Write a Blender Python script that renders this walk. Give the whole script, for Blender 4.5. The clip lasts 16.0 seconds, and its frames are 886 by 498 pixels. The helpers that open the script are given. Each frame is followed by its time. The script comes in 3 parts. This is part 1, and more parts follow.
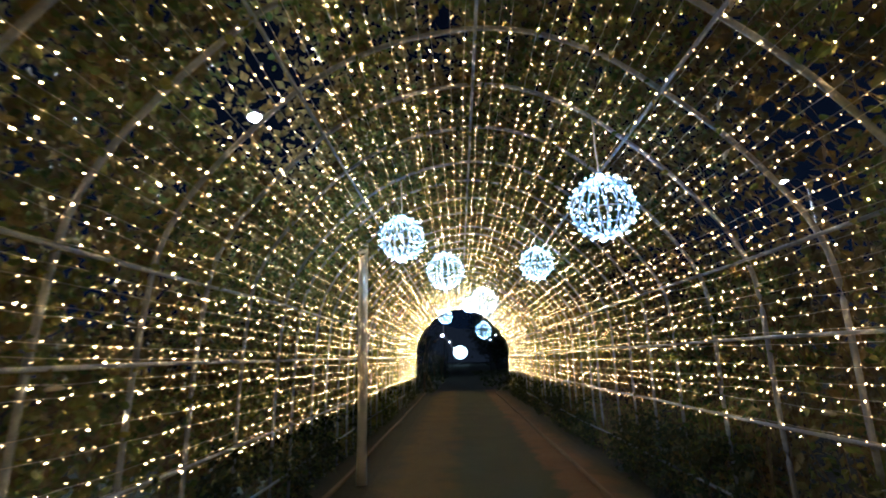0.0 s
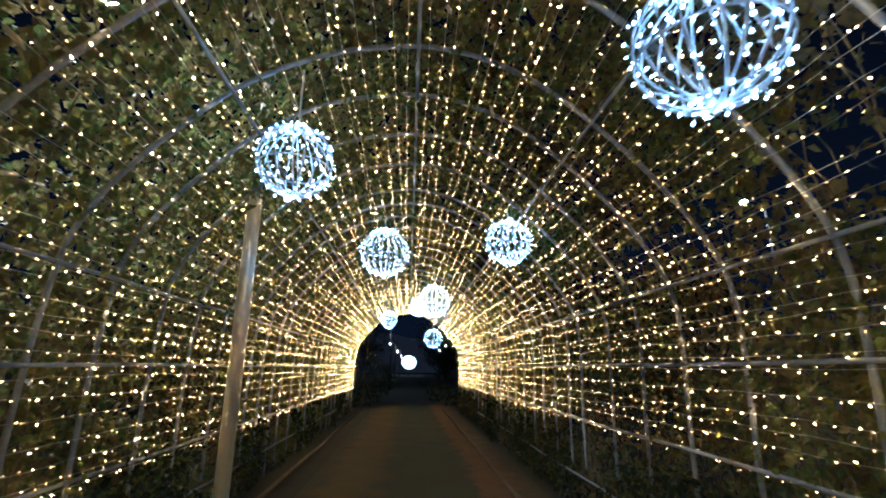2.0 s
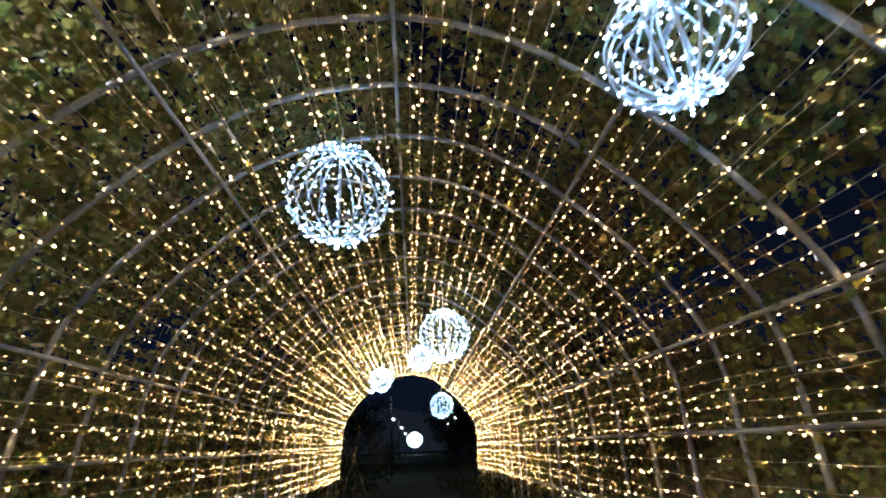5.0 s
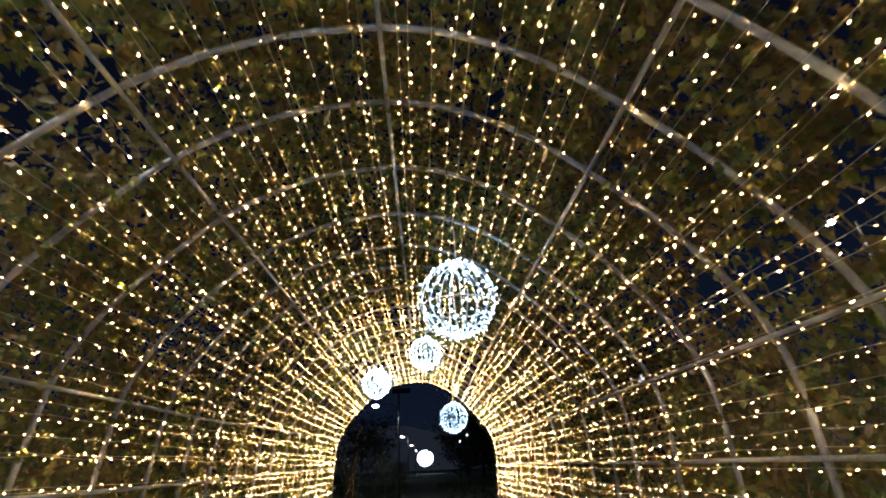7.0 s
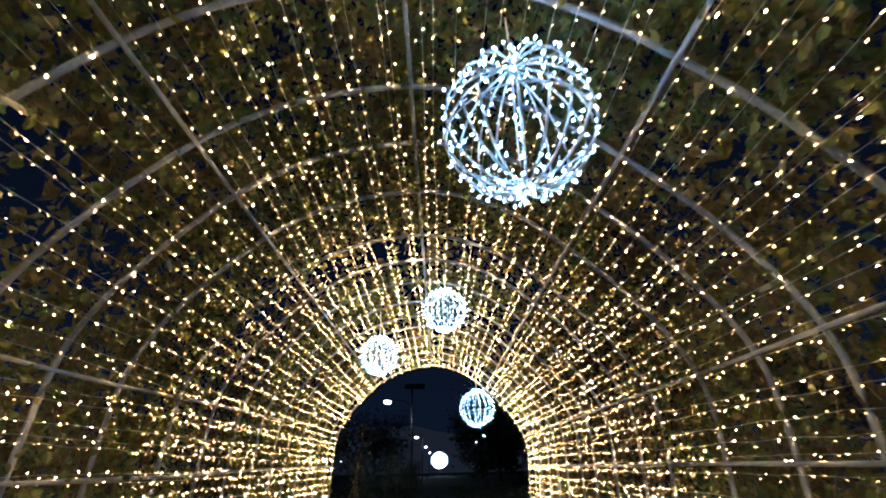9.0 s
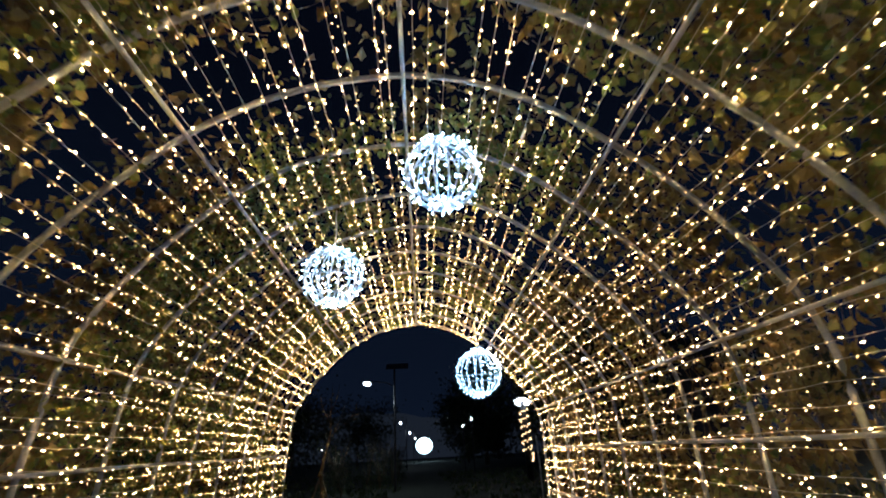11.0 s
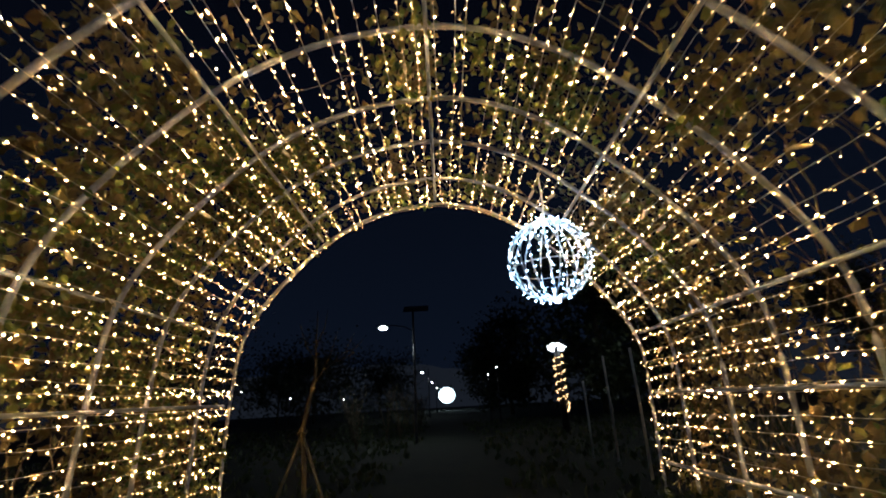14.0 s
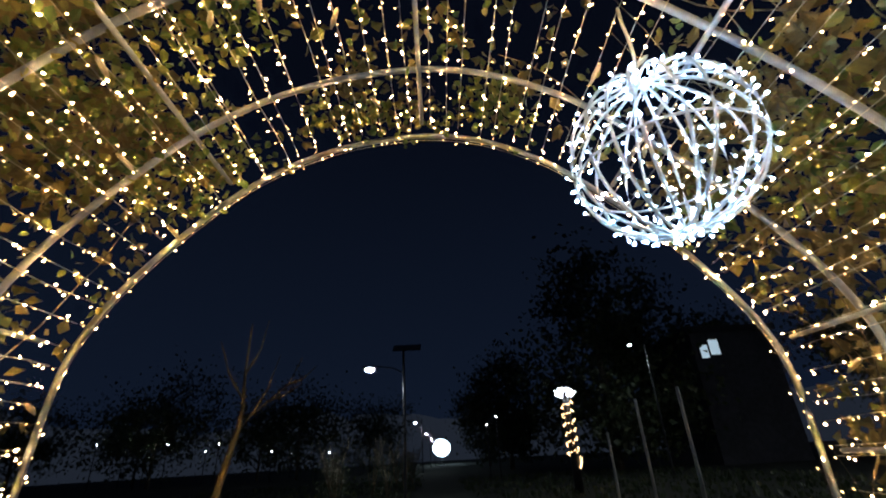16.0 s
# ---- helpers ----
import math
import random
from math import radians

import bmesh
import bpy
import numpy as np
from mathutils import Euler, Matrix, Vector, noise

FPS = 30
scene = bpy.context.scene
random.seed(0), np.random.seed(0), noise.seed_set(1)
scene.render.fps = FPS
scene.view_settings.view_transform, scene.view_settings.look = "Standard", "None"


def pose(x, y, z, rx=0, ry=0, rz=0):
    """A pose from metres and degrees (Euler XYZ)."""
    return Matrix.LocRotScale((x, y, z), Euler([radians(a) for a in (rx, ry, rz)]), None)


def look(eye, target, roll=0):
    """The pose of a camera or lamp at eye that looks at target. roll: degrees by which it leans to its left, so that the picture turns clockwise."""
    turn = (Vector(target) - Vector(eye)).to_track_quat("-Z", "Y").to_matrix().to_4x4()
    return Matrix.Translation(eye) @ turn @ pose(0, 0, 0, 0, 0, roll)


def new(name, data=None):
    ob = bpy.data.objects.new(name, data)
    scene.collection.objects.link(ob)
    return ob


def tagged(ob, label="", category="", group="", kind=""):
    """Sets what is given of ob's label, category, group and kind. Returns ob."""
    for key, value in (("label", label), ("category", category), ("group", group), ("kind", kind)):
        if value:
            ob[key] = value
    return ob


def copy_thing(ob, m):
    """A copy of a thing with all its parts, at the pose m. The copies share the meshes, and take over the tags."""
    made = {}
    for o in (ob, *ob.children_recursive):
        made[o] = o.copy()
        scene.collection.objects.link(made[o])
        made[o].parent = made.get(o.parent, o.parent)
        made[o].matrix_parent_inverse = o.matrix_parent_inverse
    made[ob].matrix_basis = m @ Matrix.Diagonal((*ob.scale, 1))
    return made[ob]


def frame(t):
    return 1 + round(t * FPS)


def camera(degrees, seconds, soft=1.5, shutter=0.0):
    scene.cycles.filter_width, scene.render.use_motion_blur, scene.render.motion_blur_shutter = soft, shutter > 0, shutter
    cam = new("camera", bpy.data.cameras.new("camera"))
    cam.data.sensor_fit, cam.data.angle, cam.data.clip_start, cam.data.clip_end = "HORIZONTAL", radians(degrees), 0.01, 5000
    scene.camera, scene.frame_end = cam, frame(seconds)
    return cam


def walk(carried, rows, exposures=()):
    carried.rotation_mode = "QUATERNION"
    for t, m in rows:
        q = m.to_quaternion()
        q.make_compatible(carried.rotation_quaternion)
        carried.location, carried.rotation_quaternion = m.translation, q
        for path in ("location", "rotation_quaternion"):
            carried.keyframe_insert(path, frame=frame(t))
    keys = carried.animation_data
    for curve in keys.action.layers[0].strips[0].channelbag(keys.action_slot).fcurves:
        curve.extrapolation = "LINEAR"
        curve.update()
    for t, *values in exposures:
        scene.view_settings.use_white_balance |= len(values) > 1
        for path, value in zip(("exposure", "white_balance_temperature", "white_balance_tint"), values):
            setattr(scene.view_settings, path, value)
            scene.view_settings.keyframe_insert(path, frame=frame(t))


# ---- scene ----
cam = camera(88.6, 16.0, soft=1.85, shutter=0.3)
PATH = [
    (0, (-0.195, -1.122, 1.491), (-0.244, 0.724, 1.938), -1.9),
    (0.5, (-0.132, -0.584, 1.517), (-0.029, 1.253, 1.988), -2.4),
    (1, (-0.020, 0.014, 1.535), (0.123, 1.848, 2.011), -0.4),
    (1.5, (0.034, 0.492, 1.487), (0.169, 2.326, 1.969), 0.5),
    (2, (-0.022, 0.990, 1.520), (0.112, 2.822, 2.004), 0.3),
    (2.5, (0.029, 1.549, 1.553), (0.144, 3.380, 2.049), -0.3),
    (3, (-0.046, 2.111, 1.525), (0.059, 3.938, 2.036), 0.2),
    (3.5, (-0.046, 2.690, 1.527), (0.059, 4.513, 2.052), -0),
    (3.7, (-0.088, 2.932, 1.516), (0.067, 4.742, 2.069), -1.2),
    (5.8, (0.154, 5.445, 1.572), (0.275, 7.155, 2.391), -3.2),
    (6, (0.128, 5.668, 1.570), (0.246, 7.375, 2.394), -3.1),
    (6.5, (0.124, 6.190, 1.589), (0.233, 7.900, 2.410), -2.9),
    (7, (0.181, 6.751, 1.614), (0.276, 8.465, 2.427), -2.7),
    (7.5, (0.153, 7.257, 1.586), (0.240, 8.977, 2.392), -2.3),
    (8, (0.177, 7.807, 1.594), (0.269, 9.524, 2.403), -2.5),
    (8.5, (0.217, 8.376, 1.609), (0.269, 10.088, 2.433), -2.1),
    (9, (0.131, 8.921, 1.583), (0.162, 10.632, 2.406), -1.4),
    (9.2, (0.129, 9.150, 1.601), (0.144, 10.866, 2.417), -0.7),
    (11.3, (0.045, 11.772, 1.587), (0.161, 13.509, 2.349), -3.3),
    (11.5, (0.042, 11.976, 1.599), (0.156, 13.716, 2.352), -3),
    (12, (0.017, 12.494, 1.596), (0.127, 14.238, 2.344), -2.5),
    (12.5, (0.054, 13.071, 1.568), (0.156, 14.829, 2.282), -2.4),
    (13, (0.082, 13.616, 1.599), (0.124, 15.394, 2.270), -2.1),
    (13.5, (0.040, 14.156, 1.600), (0.074, 15.942, 2.249), -2.2),
    (14, (0.009, 14.670, 1.580), (0.028, 16.470, 2.187), -3.1),
    (14.5, (0.000, 15.191, 1.604), (-0.023, 16.997, 2.192), -2.9),
    (15, (-0.015, 15.704, 1.611), (0.006, 17.514, 2.188), -2.2),
    (15.5, (0.014, 16.257, 1.609), (0.055, 18.057, 2.220), -2.6),
    (16, (0.029, 16.726, 1.643), (0.076, 18.456, 2.427), -3.2),
]
walk(cam, [(t, look(eye, target, roll)) for t, eye, target, roll in PATH],
     exposures=((0, 1.38, 5650, 8), (1, 1.32, 5650, 7), (1.5, 1.22, 5650, 7), (2.5, 1.3, 6000, 9), (3.5, 1.25, 6400, 13), (6, 1.55, 6450, 12), (7, 1.72, 6850, 13), (7.5, 1.72, 6850, 13), (8.5, 1.65, 6050, 10), (9, 1.6, 6000, 10),
                (11.5, 1.42, 6400, 10), (12.5, 1.3, 6500, 10), (13, 1.2, 6500, 10), (14, 1.2, 6800, 11), (14.5, 1.55, 6750, 11), (15, 1.7, 6700, 11), (16, 1.85, 6700, 11)))

# ---- night sky ----
night = bpy.data.worlds.new("night_sky")
scene.world = night
night.use_nodes = True
wn, wl = night.node_tree.nodes, night.node_tree.links
sky_co = wn.new("ShaderNodeTexCoord")
sky_sep = wn.new("ShaderNodeSeparateXYZ")
sky_ramp = wn.new("ShaderNodeValToRGB")
sky_ramp.color_ramp.elements[0].position = 0.0
sky_ramp.color_ramp.elements[0].color = (0.0014, 0.0027, 0.0064, 1)
sky_ramp.color_ramp.elements[1].position = 0.7
sky_ramp.color_ramp.elements[1].color = (0.0005, 0.0008, 0.0020, 1)
wl.new(sky_co.outputs["Generated"], sky_sep.inputs[0])
wl.new(sky_sep.outputs["Z"], sky_ramp.inputs[0])
wl.new(sky_ramp.outputs[0], wn["Background"].inputs["Color"])
wn["Background"].inputs["Strength"].default_value = 1.0

LED_POWER = 30.0
BALL_POWER = 23.0
LAMP_POWER = 1400.0


# ---- materials ----
def material(name, rough=0.6, metal=0.0):
    m = bpy.data.materials.new(name)
    m.use_nodes = True
    b = m.node_tree.nodes["Principled BSDF"]
    b.inputs["Roughness"].default_value = rough
    b.inputs["Metallic"].default_value = metal
    return m, m.node_tree.nodes, m.node_tree.links, b


def surface(name, low, high, scale, rough=0.6, metal=0.0, bump=0.2, fine=8.0):
    """Two-scale noise colour with fine relief, in object metres."""
    m, n, l, b = material(name, rough, metal)
    co = n.new("ShaderNodeTexCoord")
    big, small = n.new("ShaderNodeTexNoise"), n.new("ShaderNodeTexNoise")
    big.inputs["Scale"].default_value, small.inputs["Scale"].default_value = scale, scale * fine
    big.inputs["Detail"].default_value = small.inputs["Detail"].default_value = 6
    mix, ramp, bu = n.new("ShaderNodeMath"), n.new("ShaderNodeValToRGB"), n.new("ShaderNodeBump")
    mix.operation = "MULTIPLY_ADD"
    mix.inputs[1].default_value = 0.45
    half = n.new("ShaderNodeMath")
    half.operation = "MULTIPLY"
    half.inputs[1].default_value = 0.55
    for t in (big, small):
        l.new(co.outputs["Object"], t.inputs["Vector"])
    l.new(big.outputs["Fac"], half.inputs[0])
    l.new(small.outputs["Fac"], mix.inputs[0])
    l.new(half.outputs[0], mix.inputs[2])
    ramp.color_ramp.elements[0].position, ramp.color_ramp.elements[1].position = 0.33, 0.68
    ramp.color_ramp.elements[0].color, ramp.color_ramp.elements[1].color = (*low, 1), (*high, 1)
    l.new(mix.outputs[0], ramp.inputs[0])
    l.new(ramp.outputs[0], b.inputs["Base Color"])
    bu.inputs["Strength"].default_value = bump
    bu.inputs["Distance"].default_value = 0.02
    l.new(small.outputs["Fac"], bu.inputs["Height"])
    l.new(bu.outputs[0], b.inputs["Normal"])
    return m


def glow(name, colour, strength):
    m, n, l, b = material(name, 0.3)
    b.inputs["Base Color"].default_value = (*colour, 1)
    b.inputs["Emission Color"].default_value = (*colour, 1)
    b.inputs["Emission Strength"].default_value = strength
    return m


def leaf_material(name, colours, through_light):
    m, n, l, b = material(name, 0.5)
    geo, ramp = n.new("ShaderNodeNewGeometry"), n.new("ShaderNodeValToRGB")
    l.new(geo.outputs["Random Per Island"], ramp.inputs[0])
    els = ramp.color_ramp.elements
    while len(els) < len(colours):
        els.new(0.5)
    for i, c in enumerate(colours):
        els[i].position = i / (len(colours) - 1)
        els[i].color = (*c, 1)
    co, no, mul = n.new("ShaderNodeTexCoord"), n.new("ShaderNodeTexNoise"), n.new("ShaderNodeMix")
    mul.data_type, mul.blend_type = "RGBA", "MULTIPLY"
    mul.inputs["Factor"].default_value = 0.6
    no.inputs["Scale"].default_value = 60
    l.new(co.outputs["Object"], no.inputs["Vector"])
    l.new(ramp.outputs[0], mul.inputs["A"])
    l.new(no.outputs["Fac"], mul.inputs["B"])
    l.new(mul.outputs["Result"], b.inputs["Base Color"])
    tr, mx, out = n.new("ShaderNodeBsdfTranslucent"), n.new("ShaderNodeMixShader"), n["Material Output"]
    l.new(ramp.outputs[0], tr.inputs["Color"])
    mx.inputs[0].default_value = through_light
    l.new(b.outputs[0], mx.inputs[1])
    l.new(tr.outputs[0], mx.inputs[2])
    l.new(mx.outputs[0], out.inputs["Surface"])
    return m


def worn_path(name):
    """A strip of worn olive ground between bands of brown soil, with ragged borders, across the object's x."""
    m, n, l, b = material(name, 0.92)
    co, sep = n.new("ShaderNodeTexCoord"), n.new("ShaderNodeSeparateXYZ")
    patch, grain, rag = n.new("ShaderNodeTexNoise"), n.new("ShaderNodeTexNoise"), n.new("ShaderNodeTexNoise")
    for t, k in ((patch, 1.1), (grain, 26.0), (rag, 2.4)):
        t.inputs["Scale"].default_value, t.inputs["Detail"].default_value = k, 6
        l.new(co.outputs["Object"], t.inputs["Vector"])
    l.new(co.outputs["Object"], sep.inputs[0])
    shift = n.new("ShaderNodeMath")
    shift.operation, shift.inputs[1].default_value = "MULTIPLY_ADD", 0.7
    l.new(rag.outputs["Fac"], shift.inputs[0])
    l.new(sep.outputs["X"], shift.inputs[2])
    across = n.new("ShaderNodeMapRange")
    across.inputs["From Min"].default_value, across.inputs["From Max"].default_value = -1.35 + 0.35, 1.75 + 0.35
    l.new(shift.outputs[0], across.inputs["Value"])
    bands = n.new("ShaderNodeValToRGB")
    els = bands.color_ramp.elements
    soil_left, soil_right, olive = (0.070, 0.050, 0.009, 1), (0.100, 0.052, 0.016, 1), (0.021, 0.031, 0.010, 1)
    els[0].position, els[0].color = 0.03, (0.026, 0.026, 0.010, 1)
    els[1].position, els[1].color = 0.97, (0.026, 0.024, 0.010, 1)
    for at, colour in ((0.12, soil_left), (0.27, soil_left), (0.37, olive), (0.72, olive), (0.77, soil_right), (0.88, soil_right)):
        els.new(at).color = colour
    l.new(across.outputs["Result"], bands.inputs[0])
    tone, amount = n.new("ShaderNodeMix"), n.new("ShaderNodeMath")
    tone.data_type, tone.blend_type = "RGBA", "MULTIPLY"
    tone.inputs["Factor"].default_value = 1.0
    amount.operation = "MULTIPLY_ADD"
    amount.inputs[1].default_value = 1.1
    fine = n.new("ShaderNodeMath")
    fine.operation, fine.inputs[1].default_value = "MULTIPLY", 0.9
    l.new(grain.outputs["Fac"], fine.inputs[0])
    l.new(patch.outputs["Fac"], amount.inputs[0])
    l.new(fine.outputs[0], amount.inputs[2])
    l.new(bands.outputs[0], tone.inputs["A"])
    l.new(amount.outputs[0], tone.inputs["B"])
    l.new(tone.outputs["Result"], b.inputs["Base Color"])
    bu = n.new("ShaderNodeBump")
    bu.inputs["Strength"].default_value, bu.inputs["Distance"].default_value = 0.6, 0.02
    l.new(grain.outputs["Fac"], bu.inputs["Height"])
    l.new(bu.outputs[0], b.inputs["Normal"])
    return m


def vary_glow(m, low, high):
    """Bulb to bulb differences in strength."""
    n, l = m.node_tree.nodes, m.node_tree.links
    geo, info, add, frac, rng_map = n.new("ShaderNodeNewGeometry"), n.new("ShaderNodeObjectInfo"), n.new("ShaderNodeMath"), n.new("ShaderNodeMath"), n.new("ShaderNodeMapRange")
    add.operation, frac.operation = "ADD", "FRACT"
    l.new(geo.outputs["Random Per Island"], add.inputs[0])
    l.new(info.outputs["Random"], add.inputs[1])
    l.new(add.outputs[0], frac.inputs[0])
    bend = n.new("ShaderNodeMath")
    bend.operation = "POWER"
    bend.inputs[1].default_value = 5.0
    l.new(frac.outputs[0], bend.inputs[0])
    l.new(bend.outputs[0], rng_map.inputs["Value"])
    rng_map.inputs["To Min"].default_value, rng_map.inputs["To Max"].default_value = low, high
    l.new(rng_map.outputs["Result"], n["Principled BSDF"].inputs["Emission Strength"])


STEEL = surface("galvanised_steel", (0.22, 0.24, 0.27), (0.38, 0.41, 0.455), 6, 0.45, 0.35, 0.08)
POLE = surface("polished_steel", (0.82, 0.78, 0.71), (0.92, 0.88, 0.82), 3, 0.28, 0.72, 0.006)
PAINTED = surface("dark_painted_metal", (0.02, 0.02, 0.022), (0.05, 0.05, 0.052), 4, 0.4, 0.2, 0.05)
WIRE = surface("string_light_cable", (0.54, 0.49, 0.37), (0.76, 0.70, 0.56), 12, 0.35, 0.0, 0.05)
BALLWIRE = surface("white_cable_over_wire", (0.62, 0.66, 0.70), (0.82, 0.84, 0.86), 14, 0.35, 0.0, 0.1)
STRAP = surface("clear_plastic_strap", (0.52, 0.50, 0.44), (0.75, 0.72, 0.65), 20, 0.25, 0.0, 0.1)
CONNECTOR = surface("cable_joint_sleeve", (0.50, 0.42, 0.26), (0.66, 0.58, 0.40), 20, 0.4, 0.0, 0.05)
STEM = surface("vine_bark", (0.11, 0.085, 0.045), (0.25, 0.195, 0.115), 18, 0.85, 0.0, 0.6)
SAPLING = surface("sapling_bark", (0.09, 0.072, 0.042), (0.19, 0.152, 0.092), 14, 0.85, 0.0, 0.5)
STAKE = surface("stake_wood", (0.11, 0.09, 0.055), (0.20, 0.165, 0.105), 9, 0.8, 0.0, 0.4)
BARK = surface("tree_bark", (0.07, 0.055, 0.035), (0.15, 0.12, 0.08), 7, 0.9, 0.0, 0.8)
PATHTOP = worn_path("trodden_path")
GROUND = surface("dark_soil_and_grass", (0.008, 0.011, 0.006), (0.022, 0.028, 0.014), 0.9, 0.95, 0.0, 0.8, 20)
EDGING = surface("edging_board", (0.06, 0.040, 0.018), (0.13, 0.085, 0.038), 5, 0.8, 0.0, 0.4)
POSTWOOD = surface("pale_post", (0.74, 0.73, 0.70), (0.86, 0.85, 0.82), 5, 0.3, 0.2, 0.03)
FACADE = surface("dark_facade", (0.05, 0.05, 0.055), (0.09, 0.09, 0.10), 0.4, 0.9, 0.0, 0.1)
ROOF = surface("dark_roof", (0.025, 0.025, 0.028), (0.05, 0.05, 0.055), 0.6, 0.9, 0.0, 0.1)
LED = glow("warm_white_led", (1.0, 0.605, 0.25), LED_POWER)
vary_glow(LED, LED_POWER * 0.10, LED_POWER * 6.2)
COLD = glow("cold_white_led", (0.30, 0.60, 1.0), BALL_POWER)
LENS = glow("street_lamp_lens", (0.86, 0.94, 1.0), LAMP_POWER)
DIMLENS = glow("small_street_lamp_lens", (0.74, 0.88, 1.0), 95.0)
HIGHLENS = glow("tall_street_lamp_lens", (0.84, 0.93, 1.0), 700.0)
FARLENS = glow("far_lamp_lens", (0.80, 0.90, 1.0), 14.0)
MOON = glow("glowing_balloon_skin", (0.58, 0.84, 1.0), 2.0)
SIGNWHITE = glow("white_cap_led", (0.80, 0.90, 1.0), 2.0)
SIGNWARM = glow("spiral_warm_led", (1.0, 0.62, 0.30), 1.8)
WINDOWLIT = glow("lit_window_pane", (0.45, 0.62, 0.75), 0.22)
LEAF = leaf_material("vine_leaves", [(0.10, 0.17, 0.055), (0.19, 0.26, 0.075), (0.28, 0.32, 0.09), (0.35, 0.34, 0.10), (0.27, 0.23, 0.085)], 0.42)
DRY = leaf_material("dry_vine_leaves", [(0.18, 0.135, 0.06), (0.30, 0.23, 0.095), (0.38, 0.29, 0.115), (0.27, 0.27, 0.11)], 0.36)
# darker leaf colours, used on the lowest 0.8 m of each flank
UNDERLEAF = leaf_material("low_dark_leaves", [(0.035, 0.06, 0.022), (0.06, 0.09, 0.03), (0.09, 0.10, 0.035)], 0.25)
TREELEAF = leaf_material("night_tree_leaves", [(0.04, 0.06, 0.025), (0.07, 0.10, 0.04), (0.09, 0.10, 0.04)], 0.2)
rng = np.random.default_rng(7)


# ---- mesh makers ----
def mesh_from(name, verts, faces, mat, smooth=False):
    me = bpy.data.meshes.new(name)
    me.from_pydata([tuple(v) for v in verts], [], faces)
    me.materials.append(mat)
    if smooth:
        me.polygons.foreach_set("use_smooth", [True] * len(me.polygons))
    me.update()
    return me


def part(name, me, parent=None, label="", m=None):
    ob = new(name, me)
    if parent is not None:
        ob.parent = parent
    if m is not None:
        ob.matrix_basis = m
    if label:
        ob["label"] = label
    return ob


def thing(name, label, category, group="", at=(0, 0, 0), kind=""):
    e = new(name)
    e.location = at
    return tagged(e, label, category, group, kind)


def tube(pts, radius, sides=6, closed=False):
    """Verts and faces of a tube along points; radius may be a list."""
    p = np.array(pts, float)
    n = len(p)
    rad = np.full(n, radius) if np.isscalar(radius) else np.array(radius, float)
    if closed:
        tan = np.roll(p, -1, 0) - np.roll(p, 1, 0)
    else:
        tan = np.gradient(p, axis=0)
    tan /= np.linalg.norm(tan, axis=1)[:, None] + 1e-9
    up = np.array([0, 0, 1.0]) if abs(tan[:, 2]).mean() < 0.8 else np.array([0, 1.0, 0])
    side = np.cross(tan, up)
    side /= np.linalg.norm(side, axis=1)[:, None] + 1e-9
    top = np.cross(side, tan)
    a = np.linspace(0, 2 * np.pi, sides, endpoint=False)
    ring = np.cos(a)[None, :, None] * side[:, None] + np.sin(a)[None, :, None] * top[:, None]
    verts = (p[:, None] + ring * rad[:, None, None]).reshape(-1, 3)
    faces = []
    for i in range(n if closed else n - 1):
        j = (i + 1) % n
        for k in range(sides):
            q = (k + 1) % sides
            faces.append((i * sides + k, i * sides + q, j * sides + q, j * sides + k))
    if not closed:
        faces += [tuple(range(sides - 1, -1, -1)), tuple((n - 1) * sides + k for k in range(sides))]
    return verts, faces


def tube_mesh(name, pts, radius, mat, sides=6, closed=False):
    v, f = tube(pts, radius, sides, closed)
    return mesh_from(name, v, f, mat, True)


def joined(name, chunks, mat, smooth=False):
    vs, fs, base = [], [], 0
    for v, f in chunks:
        vs.append(np.asarray(v, float))
        fs += [tuple(i + base for i in q) for q in f]
        base += len(v)
    return mesh_from(name, np.concatenate(vs), fs, mat, smooth)


def ico(radius):
    bm = bmesh.new()
    bmesh.ops.create_icosphere(bm, subdivisions=1, radius=radius)
    v = np.array([x.co[:] for x in bm.verts])
    f = [tuple(x.index for x in q.verts) for q in bm.faces]
    bm.free()
    return v, f


def box_mesh(name, size, mat, bevel=0.0):
    bm = bmesh.new()
    bmesh.ops.create_cube(bm, size=1)
    bmesh.ops.scale(bm, vec=size, verts=bm.verts)
    if bevel:
        bmesh.ops.bevel(bm, geom=bm.edges[:], offset=bevel, segments=2, affect="EDGES", profile=0.7)
    me = bpy.data.meshes.new(name)
    bm.to_mesh(me)
    bm.free()
    me.materials.append(mat)
    return me


def globe_mesh(name, radius, mat, squash=1.0):
    bm = bmesh.new()
    bmesh.ops.create_uvsphere(bm, u_segments=24, v_segments=14, radius=radius)
    bmesh.ops.scale(bm, vec=(1, 1, squash), verts=bm.verts)
    me = bpy.data.meshes.new(name)
    bm.to_mesh(me)
    bm.free()
    me.materials.append(mat)
    me.polygons.foreach_set("use_smooth", [True] * len(me.polygons))
    return me


# ---- tunnel outline: right and left flanks from the ridge down ----
RIGHT = [(0, 3.66), (0.30, 3.625), (0.58, 3.53), (0.87, 3.37), (1.16, 3.13), (1.47, 2.83), (1.72, 2.52), (1.90, 2.22), (1.975, 1.95), (1.98, 1.6), (1.96, 1.0), (1.96, 0.5), (1.96, 0.0)]
LEFT = [(0, 3.66), (-0.30, 3.63), (-0.58, 3.57), (-0.90, 3.44), (-1.20, 3.25), (-1.46, 3.01), (-1.69, 2.76), (-1.88, 2.50), (-2.01, 2.20), (-2.06, 1.80), (-2.085, 1.3), (-2.09, 0.6), (-2.09, 0.0)]


